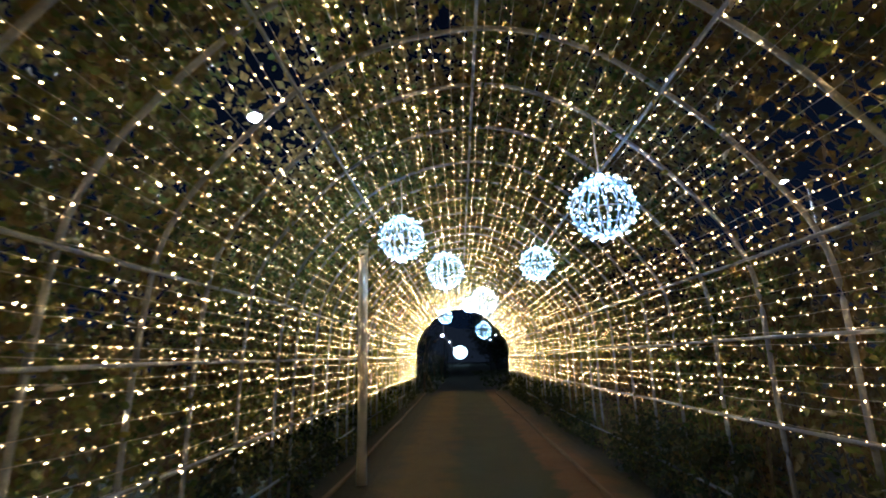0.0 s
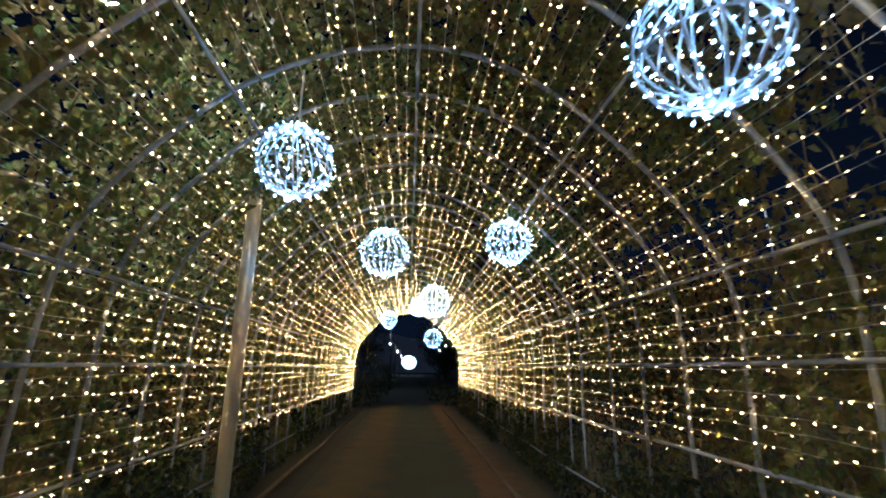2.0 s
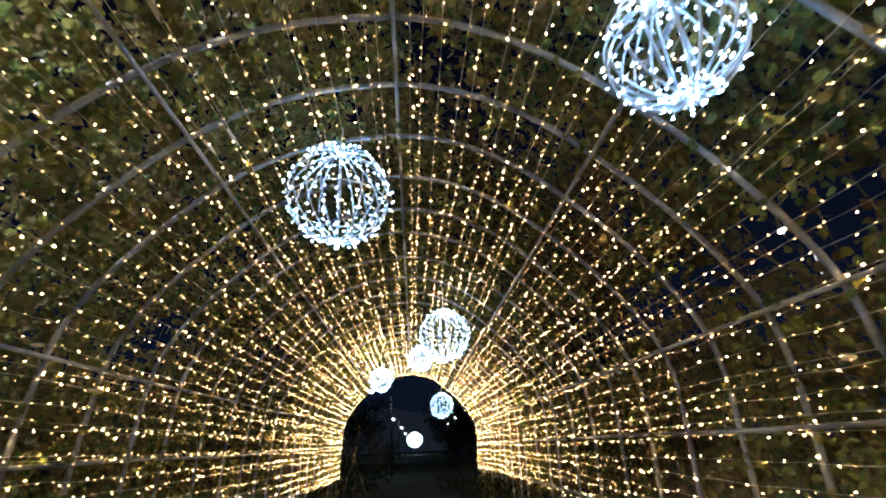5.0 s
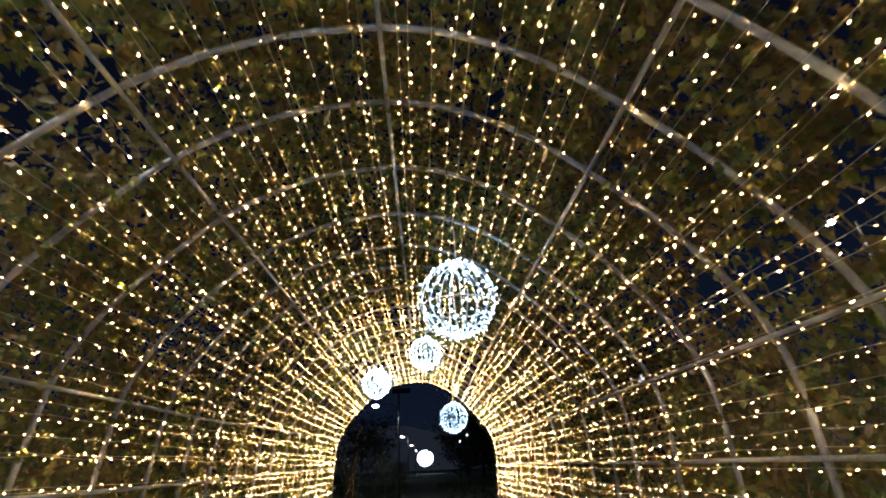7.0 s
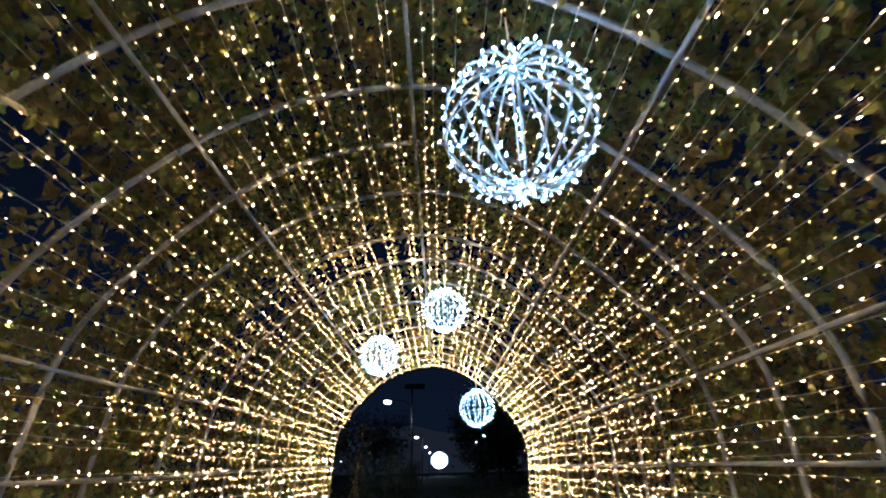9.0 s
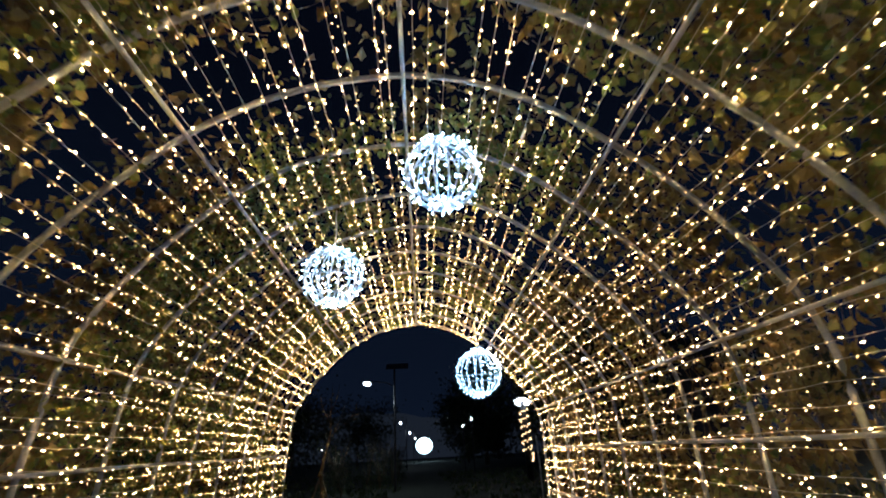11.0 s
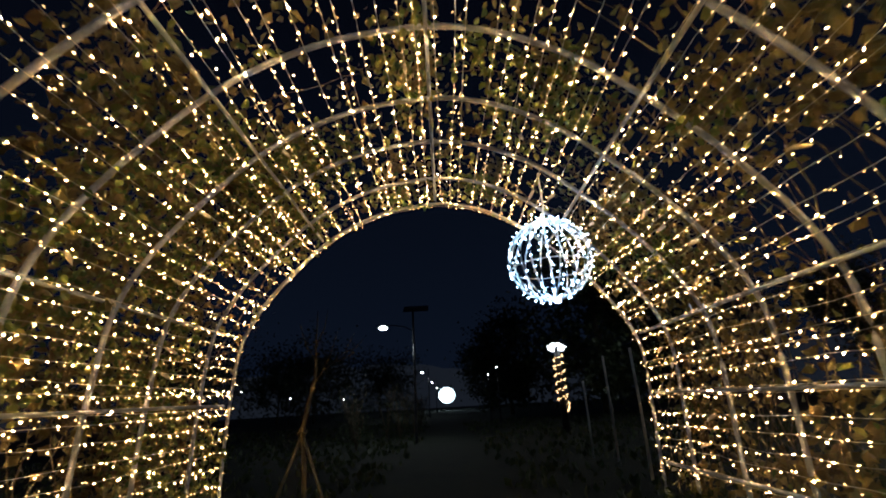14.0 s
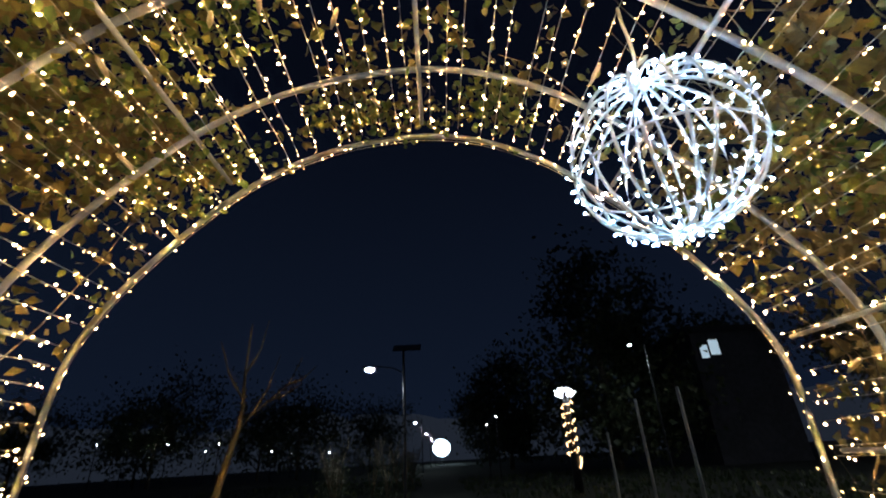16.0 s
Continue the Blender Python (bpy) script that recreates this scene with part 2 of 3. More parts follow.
def outline(flank, steps=6):
    p = np.array([(-q[0], q[1]) if i == 0 else q for i, q in enumerate([flank[1]] + list(flank) + [flank[-1]])], float)
    p[0] = (-flank[1][0], flank[1][1])
    out = []
    for i in range(1, len(p) - 2):
        for k in range(steps):
            s = k / steps
            a, b, c, d = p[i - 1], p[i], p[i + 1], p[i + 2]
            out.append(0.5 * (2 * b + (c - a) * s + (2 * a - 5 * b + 4 * c - d) * s * s + (3 * b - a - 3 * c + d) * s ** 3))
    out.append(p[-2])
    return np.array(out)


FLANK = {1: outline(RIGHT), -1: outline(LEFT)}
ARC = {}
for sgn, pl in FLANK.items():
    ARC[sgn] = np.concatenate([[0], np.cumsum(np.linalg.norm(np.diff(pl, axis=0), axis=1))])


def on_shell(sgn, s, off=0.0):
    """Point (x, z) at arc length s from the ridge, moved outwards by off."""
    pl, arc = FLANK[sgn], ARC[sgn]
    s = np.asarray(s, float)
    x, z = np.interp(s, arc, pl[:, 0]), np.interp(s, arc, pl[:, 1])
    e = 0.04
    tx = np.interp(s + e, arc, pl[:, 0]) - np.interp(s - e, arc, pl[:, 0])
    tz = np.interp(s + e, arc, pl[:, 1]) - np.interp(s - e, arc, pl[:, 1])
    ln = np.hypot(tx, tz) + 1e-9
    nx, nz = -tz / ln * sgn, tx / ln * sgn
    return x + nx * off, z + nz * off, nx, nz


def arc_at_height(sgn, z):
    pl, arc = FLANK[sgn], ARC[sgn]
    return float(np.interp(-z, -pl[:, 1], arc))


START, END = -2.9, 19.27
HOOPS = [round(0.95 * h, 3) for h in (20.28, 19.66, 18.94, 18.33, 17.65, 16.99, 16.31, 15.65, 14.93, 14.22, 13.58, 12.76, 12.11, 11.54, 10.83, 10.11, 9.39, 8.82, 8.22, 7.65, 7.10, 6.57, 5.80, 5.14, 4.45, 3.84, 3.03, 2.3, 1.6, 0.9, 0.25, -0.4, -1.05, -1.7, -2.35, -3.0)]

# ---- ground, path, edging ----
def sheet(name, x0, x1, y0, y1, z, mat, nx, ny, rough=0.0):
    vs, fs = [], []
    for j in range(ny + 1):
        for i in range(nx + 1):
            x, y = x0 + (x1 - x0) * i / nx, y0 + (y1 - y0) * j / ny
            vs.append((x, y, z + rough * noise.noise(Vector((x * 1.7, y * 1.7, 3.1)))))
    for j in range(ny):
        for i in range(nx):
            a = j * (nx + 1) + i
            fs.append((a, a + 1, a + nx + 2, a + nx + 1))
    return mesh_from(name, vs, fs, mat, True)


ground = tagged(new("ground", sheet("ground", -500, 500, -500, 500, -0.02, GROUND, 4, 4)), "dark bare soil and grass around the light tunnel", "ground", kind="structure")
path = tagged(new("path", sheet("path", -1.35, 1.75, -6, 21.5, 0.012, PATHTOP, 24, 140, 0.014)), "olive brown trodden earth footpath through the tunnel", "path", kind="structure")
for sx in (-1.73, 1.33):
    pts = [(sx + 0.012 * math.sin(y * 1.3), y, 0.035 + 0.004 * math.sin(y * 2.1)) for y in np.arange(-6, 19.9, 0.5)]
    tagged(new("edging", tube_mesh("edging", pts, 0.03, EDGING, 6)), "thin brown edging board along the footpath", "edging", kind="structure")

# ---- pergola frame ----
frame_thing = thing("arched_pergola", "arched tunnel frame of galvanised steel pipes over the path", "pergola")
hoop_pts = [(x, 0, z) for x, z in FLANK[-1][::-1]] + [(x, 0, z) for x, z in FLANK[1][1:]]
hoop_me = tube_mesh("hoop", hoop_pts, 0.0165, STEEL, 8)
for i, y in enumerate(HOOPS):
    part("hoop", hoop_me, frame_thing, m=pose(0.012 * math.sin(i * 2.3), y, 0.008 * math.sin(i * 1.7), 0, 0.12 * math.sin(i * 1.1), 0.25 * math.sin(i * 1.9)))
rail_arcs = []
for sgn, heights in ((1, (3.12, 2.13, 1.56, 0.98, 0.36)), (-1, (3.25, 2.04, 1.50, 0.84, 0.36))):
    for hgt in heights:
        rail_arcs.append((sgn, arc_at_height(sgn, hgt), 0.0125))
rail_arcs.append((1, 0.0, 0.0125))
for sgn, s, r in rail_arcs:
    x, z, nx, nz = on_shell(sgn, s, -0.026)
    climb = (1.0 if 1.8 < z < 2.6 else 0.6) if sgn < 0 and 1.3 < z < 2.6 else 0.0
    pts = [(float(x), y, float(z) + climb * float(np.interp(y, (0, 4, 12, 16.6, 19.3), (0, 0.06, 0.09, 0.21, 0.25))) + 0.005 * math.sin(y * 1.9 + s * 5)) for y in np.arange(START, END + 0.05, 0.5)]
    part("purlin", tube_mesh("purlin", pts, r, STEEL, 8), frame_thing)

# ---- string lights ----
def capsule(radius, stretch):
    v, f = ico(radius)
    v = np.array(v)
    v[:, 2] *= stretch
    return v, f


BULB = capsule(0.0030, 1.6)
bulb_me = mesh_from("bulb", *BULB, LED)
DETAIL_FROM = 16.7


def random_turns(n):
    q = rng.normal(0, 1, (n, 4))
    q /= np.linalg.norm(q, axis=1)[:, None]
    w, x, y, z = q.T
    return np.stack([np.stack([1 - 2 * (y * y + z * z), 2 * (x * y - z * w), 2 * (x * z + y * w)], 1),
                     np.stack([2 * (x * y + z * w), 1 - 2 * (x * x + z * z), 2 * (y * z - x * w)], 1),
                     np.stack([2 * (x * z - y * w), 2 * (y * z + x * w), 1 - 2 * (x * x + y * y)], 1)], 1)


def bulb_shapes(points):
    bv, bf = np.array(BULB[0]), BULB[1]
    n, k = len(points), len(bv)
    scale = rng.uniform(0.7, 1.2, n)[:, None, None]
    vs = (points[:, None] + np.einsum("nij,kj->nki", random_turns(n), bv) * scale).reshape(-1, 3)
    fs = [tuple(i * k + q for q in f) for i in range(n) for f in bf]
    return vs, fs


def leads(roots, tips):
    """Short stalks of cable from the string to each bulb."""
    n = len(roots)
    e = np.array([(0.0011, 0, 0.0006), (-0.0011, 0, 0.0006), (0, 0, -0.0012)])
    vs = np.concatenate([roots[:, None] + e, tips[:, None] + e], 1).reshape(-1, 3)
    fs = [(6 * i + p, 6 * i + (p + 1) % 3, 6 * i + 3 + (p + 1) % 3, 6 * i + 3 + p) for i in range(n) for p in range(3)]
    return vs, fs


def string_light(sgn, s, index):
    ob = thing("string_light", "warm white LED string stretched along the tunnel frame", "string light", "string lights along the tunnel")
    ys = np.arange(START, END + 0.02, 0.15)
    droop = rng.uniform(0.003, 0.018)
    phase = rng.uniform(0, 6.28)
    wander = 0.017 * np.sin(ys * rng.uniform(0.3, 0.7) + phase) + 0.005 * np.sin(ys * 2.7 + phase * 2)
    x, z, nx, nz = on_shell(sgn, np.clip(s + wander, 0, 9), -0.018)
    z = z - droop * np.abs(np.sin((ys + phase) * math.pi / 0.617))
    gap = rng.uniform(0.098, 0.116)
    by = np.concatenate([np.arange(START + rng.uniform(0, 0.1), 12.6, gap), np.arange(12.6, END, gap * (0.68 if sgn > 0 else 0.56))])
    by = by + rng.normal(0, 0.024, len(by))
    by = by[(by < END + 0.01) & (rng.random(len(by)) > 0.05)]
    px, pz = np.interp(by, ys, x), np.interp(by, ys, z)
    roots = np.stack([px, by, pz], 1)
    pts = roots + np.stack([rng.normal(0, 0.012, len(by)), rng.normal(0, 0.012, len(by)), rng.normal(-0.006, 0.014, len(by))], 1)
    part("cable", joined("cable", [tube(np.stack([x, ys, z], 1), 0.0017, 4), leads(roots, pts)], WIRE), ob)
    v, f = bulb_shapes(pts[pts[:, 1] < DETAIL_FROM])
    run = part("bulb_run", mesh_from("bulb_run", v, f, LED), ob, "row of small warm white LED bulbs")
    run["kind"] = "stuff"
    for p in pts[pts[:, 1] >= DETAIL_FROM]:
        part("bulb", bulb_me, ob, m=pose(*p, *rng.uniform(0, 180, 3)) @ Matrix.Scale(float(rng.uniform(0.85, 1.4)), 4))
    # cable joint sleeves hanging from some strings
    for y in rng.uniform(0, END, 2) if index % 2 else ((17.4 + 1.5 * rng.random()),):
        j = int(np.argmin(abs(ys - y)))
        v, f = tube([(0, -0.05, 0), (0, -0.035, 0), (0, 0.02, -0.004), (0, 0.055, -0.012)], [0.003, 0.011, 0.013, 0.003], 7)
        part("joint_sleeve", mesh_from("joint_sleeve", v, f, CONNECTOR, True), ob, m=pose(float(x[j]), float(ys[j]), float(z[j]) - 0.012, rng.uniform(-25, 25), 0, rng.uniform(-30, 30)))
    return ob


count = 0
for sgn in (1, -1):
    marks = [0.0] + sorted(s for q, s, r in rail_arcs if q == sgn and s > 0)[:4]
    for (a, b), k in zip(zip(marks, marks[1:]), (12, 13, 6, 6)):
        for i in range(k):
            string_light(sgn, a + (b - a) * (i + 0.55 + rng.uniform(-0.3, 0.3)) / k, count)
            count += 1
    string_light(sgn, marks[-1] + 0.02, count)
    count += 1


# string light wound over the last hoop
trim_pts = np.array([(p[0], END + 0.02, p[2]) for p in hoop_pts if p[2] > 0.85])
end_string = thing("string_light", "warm white LED string wound round the last hoop", "string light", "string lights along the tunnel")
part("cable", tube_mesh("cable", trim_pts + np.array([0, 0, -0.02]), 0.0017, WIRE, 4), end_string)
d = np.concatenate([[0], np.cumsum(np.linalg.norm(np.diff(trim_pts, axis=0), axis=1))])
for s in np.arange(0.03, d[-1], 0.085):
    p = [float(np.interp(s, d, trim_pts[:, i])) for i in range(3)]
    part("bulb", bulb_me, end_string, m=pose(p[0] + rng.normal(0, 0.012), p[1] + rng.normal(0, 0.012), p[2] - 0.018 + rng.normal(0, 0.012)))

# ---- hanging light balls ----
def socketed_bulb(radius):
    """A small LED on a pale socket, root to tip along z."""
    v, f = ico(radius)
    sv, sf = tube([(0, 0, -0.026), (0, 0, -0.012), (0, 0, -0.001)], [0.0022, 0.0040, 0.0036], 5)
    me = bpy.data.meshes.new("bulb")
    me.from_pydata([tuple(q) for q in np.concatenate([v * np.array((1, 1, 1.25)), sv])], [], list(f) + [tuple(i + len(v) for i in q) for q in sf])
    me.materials.append(COLD)
    me.materials.append(BALLWIRE)
    me.polygons.foreach_set("material_index", [0] * len(f) + [1] * len(sf))
    me.update()
    return me


def light_ball(radius):
    ob = thing("light_ball", "", "light ball", "light balls hanging in the tunnel")
    nm = 9
    a = np.linspace(0, 2 * math.pi, 32, endpoint=False)
    ring_pts = np.stack([radius * np.sin(a), 0 * a, radius * np.cos(a)], 1)
    ring_me = tube_mesh("ring", ring_pts, 0.0062, BALLWIRE, 6, True)
    for i in range(nm):
        part("ring", ring_me, ob, m=pose(0, 0, 0, rng.uniform(-4, 4), rng.uniform(-4, 4), 180 * i / nm + rng.uniform(-4, 4)))
    for zz in (-0.22, ):
        rr = math.sqrt(radius ** 2 - (zz * radius) ** 2)
        part("ring", tube_mesh("ring", np.stack([rr * np.cos(a), rr * np.sin(a), 0 * a + zz * radius], 1), 0.0045, BALLWIRE, 5, True), ob)
    small = socketed_bulb(0.0054)
    per = int(25 * (radius / 0.25) ** 0.7)
    for i in range(nm):
        for k in range(per):
            t = 2 * math.pi * (k + rng.uniform(-0.3, 0.3)) / per
            rr = radius + rng.uniform(-0.016, 0.028)
            az = math.pi * i / nm + rng.normal(0, 0.045)
            p = (rr * math.sin(t) * math.cos(az), rr * math.sin(t) * math.sin(az), rr * math.cos(t))
            lean = Vector(p) + Vector(rng.normal(0, 0.55 * radius, 3).tolist())
            part("bulb", small, ob, m=Matrix.Translation(p) @ lean.to_track_quat("Z", "Y").to_matrix().to_4x4() @ Matrix.Scale(float(rng.uniform(0.75, 1.2)), 4))
    return ob


def hang(ball, x, y, z, radius):
    s = float(np.interp(abs(x), abs(FLANK[1 if x > 0 else -1][:40, 0]), ARC[1 if x > 0 else -1][:40]))
    _, top, _, _ = on_shell(1 if x > 0 else -1, s, -0.02)
    gap = float(top) - z
    pts = [(0.004 * math.sin(q * 9), 0.004 * math.cos(q * 7), radius - 0.02 + (gap - radius + 0.02) * q) for q in np.linspace(0, 1, 6)]
    part("hanger", tube_mesh("hanger", pts, 0.0075, STRAP, 6), ball, "twisted clear plastic hanging strap")


SMALL, LARGE = 0.235, 0.32
first_small = light_ball(SMALL)
first_large = light_ball(LARGE)
for proto, radius, spots in ((first_small, SMALL, ((0.94, 2.20, 2.57), (-0.775, 3.73, 2.80), (1.03, 5.67, 2.85), (0.225, 13.86, 3.19), (-0.63, 14.92, 2.93))), (first_large, LARGE, ((-0.383, 7.09, 3.06), (0.49, 10.42, 2.88), (0.874, 18.07, 2.594)))):
    for i, (x, y, z) in enumerate(spots):
        if i:
            b = copy_thing(proto, pose(x, y, z, 0, 0, 37 * i))
        else:
            b = proto
            b.matrix_basis = pose(x, y, z)
        tagged(b, ("large" if radius > 0.3 else "small") + " wire ball of cold white LEDs hanging from the tunnel roof")
for ob in [o for o in bpy.data.objects if o.name.startswith("light_ball")]:
    x, y, z = ob.matrix_basis.translation
    hang(ob, x, y, z, LARGE if "large" in ob["label"] else SMALL)


# ---- climbing plants over the frame ----
LEAF_SHAPE = np.array([(0, 0, 0), (-0.34, 0.30, 0.10), (-0.30, 0.68, 0.10), (0, 1.0, -0.04), (0.30, 0.68, 0.10), (0.34, 0.30, 0.10), (0, 0.5, 0)], float)
LEAF_FACES = [(0, 6, 1), (1, 6, 2), (2, 6, 3), (3, 6, 4), (4, 6, 5), (5, 6, 0)]


SLIM_SHAPE = np.array([(0, 0, 0), (-0.36, 0.42, 0.10), (0, 1.0, -0.04), (0.36, 0.42, 0.10), (0, 0.45, 0)], float)
SLIM_FACES = [(0, 4, 1), (1, 4, 2), (2, 4, 3), (3, 4, 0)]


def leaf_cloud(origins, along, facing, sizes, slim=False):
    """Many leaves: base points, growth directions, face normals, lengths."""
    along = along / (np.linalg.norm(along, axis=1)[:, None] + 1e-9)
    side = np.cross(along, facing)
    side /= np.linalg.norm(side, axis=1)[:, None] + 1e-9
    nor = np.cross(side, along)
    L, shape_faces = (SLIM_SHAPE, SLIM_FACES) if slim else (LEAF_SHAPE, LEAF_FACES)
    vs = origins[:, None] + sizes[:, None, None] * (L[None, :, 0, None] * side[:, None] + L[None, :, 1, None] * along[:, None] + L[None, :, 2, None] * nor[:, None])
    n = len(origins)
    fs = (np.array(shape_faces)[None] + len(L) * np.arange(n)[:, None, None]).reshape(-1, 3)
    return vs.reshape(-1, 3), [tuple(q) for q in fs.tolist()]


def in_gap(y, s, sgn):
    """Thin places in the leaf cover."""
    wob = 0.10 * math.sin(y * 5.0) + 0.05 * math.sin(y * 13.0)
    if sgn < 0:
        return abs(y - 2.05) < 0.85 and abs(s - 1.58) < 0.27 + wob * 0.5
    return 1.2 < y < 10.6 and abs(s - RIGHT_GAP) < max(0.12, 0.16 + wob)


RIGHT_GAP = arc_at_height(1, 2.38)


def foliage_points(sgn, y0, y1, number, smin, smax, omin, omax, amount, thin=9, gap_keep=5):
    total = ARC[sgn][-1]
    ys, ss = rng.uniform(y0, y1, number), rng.uniform(-0.05, total - 0.05, number)
    keep = []
    for i, (y, s) in enumerate(zip(ys, ss)):
        clump = noise.noise(Vector((y * 0.9 + 11 * sgn, s * 1.1, 5.3))) + 0.55 * noise.noise(Vector((y * 2.6, s * 2.6 + 9 * sgn, 1.7)))
        if in_gap(y, RIGHT_GAP + (s - RIGHT_GAP) * (0.75 + 0.9 * (i * 37 % 100) / 100) if sgn > 0 else s, sgn) and i % 100 > gap_keep:
            continue
        if clump > amount(y, s, sgn) or i % 100 < (thin if y < 13.2 else thin * 0.3):
            keep.append(i)
    if not keep:
        return None
    ys, ss = ys[keep], ss[keep]
    x, z, nx, nz = on_shell(sgn, np.maximum(ss, 0), rng.uniform(omin, omax, len(ys)))
    per = rng.integers(3, 7, len(ys))
    node = np.repeat(np.stack([x, ys, z], 1), per, 0)
    out = np.repeat(np.stack([nx, 0 * nx, nz], 1), per, 0)
    n = len(node)
    d = rng.normal(0, 1, (n, 3)) + np.array((0, 0, -0.5))
    d /= np.linalg.norm(d, axis=1)[:, None]
    facing = rng.normal(0, 0.75, (n, 3)) + out * np.where(rng.random(n) < 0.5, 1, -1)[:, None]
    return node + d * rng.uniform(0.01, 0.07, (n, 1)), d, facing, rng.uniform(smin, smax, n)


def green_amount(y, s, sgn):
    base = -0.26 if y < 13 else 0.12
    if sgn < 0 and s > 0.5:
        base -= 0.20
    if y > 13.2 and (sgn > 0 or s < 1.3):
        base += 0.16 if sgn > 0 else 0.12
    if sgn > 0:
        base += 0.16 if s > 1.2 else -0.16
    if s > ARC[sgn][-1] - 1.0:
        base += 0.22
    return base


def dry_amount(y, s, sgn):
    if s > ARC[sgn][-1] - 1.0:
        return 0.12
    if y > 13.2:
        return (-0.16 if s > 1.5 else 0.36) if sgn > 0 else (-0.22 if s > 1.3 else 0.36)
    return -0.52 if sgn > 0 else -0.55


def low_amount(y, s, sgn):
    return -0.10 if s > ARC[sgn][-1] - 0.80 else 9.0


def vine_stem(sgn, y, reach):
    """A stem that climbs from the ground towards the ridge."""
    total = ARC[sgn][-1]
    s, off = total, rng.uniform(0.015, 0.09)
    drift = rng.uniform(-0.35, 0.35)
    ph = rng.uniform(0, 6)
    pts = []
    while s > total - reach and s > 0.02:
        x, z, _, _ = (float(q) for q in on_shell(sgn, s, off))
        pts.append((x, y, max(z, -0.02)))
        s -= 0.13
        y += drift * 0.13 + 0.05 * math.sin(s * 3.1 + ph) + rng.normal(0, 0.012)
        off = min(max(off + rng.normal(0, 0.012), 0.02), 0.16)
        if pts[-1][1] > END - 0.05 or pts[-1][1] < START:
            break
    n = len(pts)
    r0 = rng.uniform(0.003, 0.008)
    return (pts, [r0 * (1 - 0.65 * i / max(n - 1, 1)) for i in range(n)]) if n > 3 else None


leaf_single = mesh_from("leaf", LEAF_SHAPE * 0.085, LEAF_FACES, LEAF)
SECTION = 2.217
for k in range(10):
    y0 = START + k * SECTION
    y1 = min(y0 + SECTION, END)
    for sgn in (1, -1):
        vine = thing("climbing_vine", "leafy twining vine with yellow green leaves over the frame" if sgn < 0 else "climbing vine with many bare stems and olive leaves", "vine", "vines over the tunnel")
        for _ in range(27 if sgn > 0 else 13):
            st = vine_stem(sgn, rng.uniform(y0, y1), rng.uniform(1.6, 5.2))
            if st:
                part("stem", tube_mesh("stem", st[0], st[1], STEM, 5), vine)
        fp = foliage_points(sgn, y0, y1, 2700, 0.032, 0.070, -0.005, 0.26, green_amount)
        if fp:
            v, f = leaf_cloud(*fp)
            part("foliage", mesh_from("foliage", v, f, LEAF), vine)["kind"] = "stuff"
        fp = foliage_points(sgn, y0, y1, 2700, 0.048, 0.105, 0.08, 0.60, dry_amount, 22, 18)
        if fp:
            v, f = leaf_cloud(*fp, slim=True)
            part("dry_foliage", mesh_from("dry_foliage", v, f, DRY), vine, "brown half-dry leaves behind the frame")["kind"] = "stuff"
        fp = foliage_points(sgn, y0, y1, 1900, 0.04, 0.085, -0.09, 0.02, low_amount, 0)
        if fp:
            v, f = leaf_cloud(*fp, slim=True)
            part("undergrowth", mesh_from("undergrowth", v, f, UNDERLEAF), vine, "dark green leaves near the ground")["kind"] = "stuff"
        if y0 > 13:
            for _ in range(40):
                s = rng.uniform(0.1, 4.6)
                x, z, nx, nz = (float(q) for q in on_shell(sgn, s, rng.uniform(0.01, 0.05)))
                part("leaf", leaf_single, vine, m=pose(x, rng.uniform(y0, y1), z, *rng.uniform(-70, 70, 3)) @ Matrix.Scale(float(rng.uniform(0.7, 1.15)), 4))


# ---- a clump of vine leaves round the lamp post where it leaves the tunnel ----
clump = thing("climbing_vine", "dense clump of vine leaves round the lamp post", "vine", "vines over the tunnel")
n = 420
c = np.array((-1.50, 5.08, 3.36)) + rng.normal(0, 1, (n, 3)) * np.array((0.13, 0.17, 0.15))
v, f = leaf_cloud(c, rng.normal(0, 1, (n, 3)), rng.normal(0, 1, (n, 3)), rng.uniform(0.04, 0.08, n))
part("foliage", mesh_from("foliage", v, f, LEAF), clump)["kind"] = "stuff"
part("stem", tube_mesh("stem", [(-1.80, 5.2, 2.72), (-1.66, 5.12, 2.95), (-1.50, 5.05, 3.16), (-1.30, 4.98, 3.26)], [0.006, 0.006, 0.005, 0.003], STEM, 5), clump)

# ---- lamp posts ----
def street_lamp(x, y, height, arm, head_z, radius, label, steel, size=0.42, panel=False, power=LENS):
    """A post at (x, y) with an arm of signed length that carries a flat lamp head."""
    ob = thing("street_lamp", label, "street lamp", "street lamps", (x, y, 0))
    part("pole", tube_mesh("pole", [(0, 0, -0.02), (0, 0, 0.25), (0, 0, height * 0.5), (0, 0, height)], [radius * 1.05, radius, radius, radius * 0.8], steel, 20), ob)
    tip = head_z + 0.06
    part("arm", tube_mesh("arm", [(0, 0, tip - 0.25), (arm * 0.3, 0, tip - 0.02), (arm * 0.7, 0, tip + 0.06), (arm, 0, tip + 0.06)], 0.024, PAINTED, 8), ob)
    head = part("head", box_mesh("head", (size * 1.25, size * 0.75, 0.09), PAINTED, 0.02), ob, m=pose(arm, 0, tip, -14, 0, 0))
    part("lens", globe_mesh("lens", size * 0.40, power, 0.3), head, "glowing white lens", m=pose(0, 0, -0.04))
    if panel:
        part("solar_panel", box_mesh("solar_panel", (1.15, 0.75, 0.05), PAINTED, 0.01), ob, "dark tilted solar panel", m=pose(0.15, 0, height + 0.12, 28, 0, 0))
    return ob


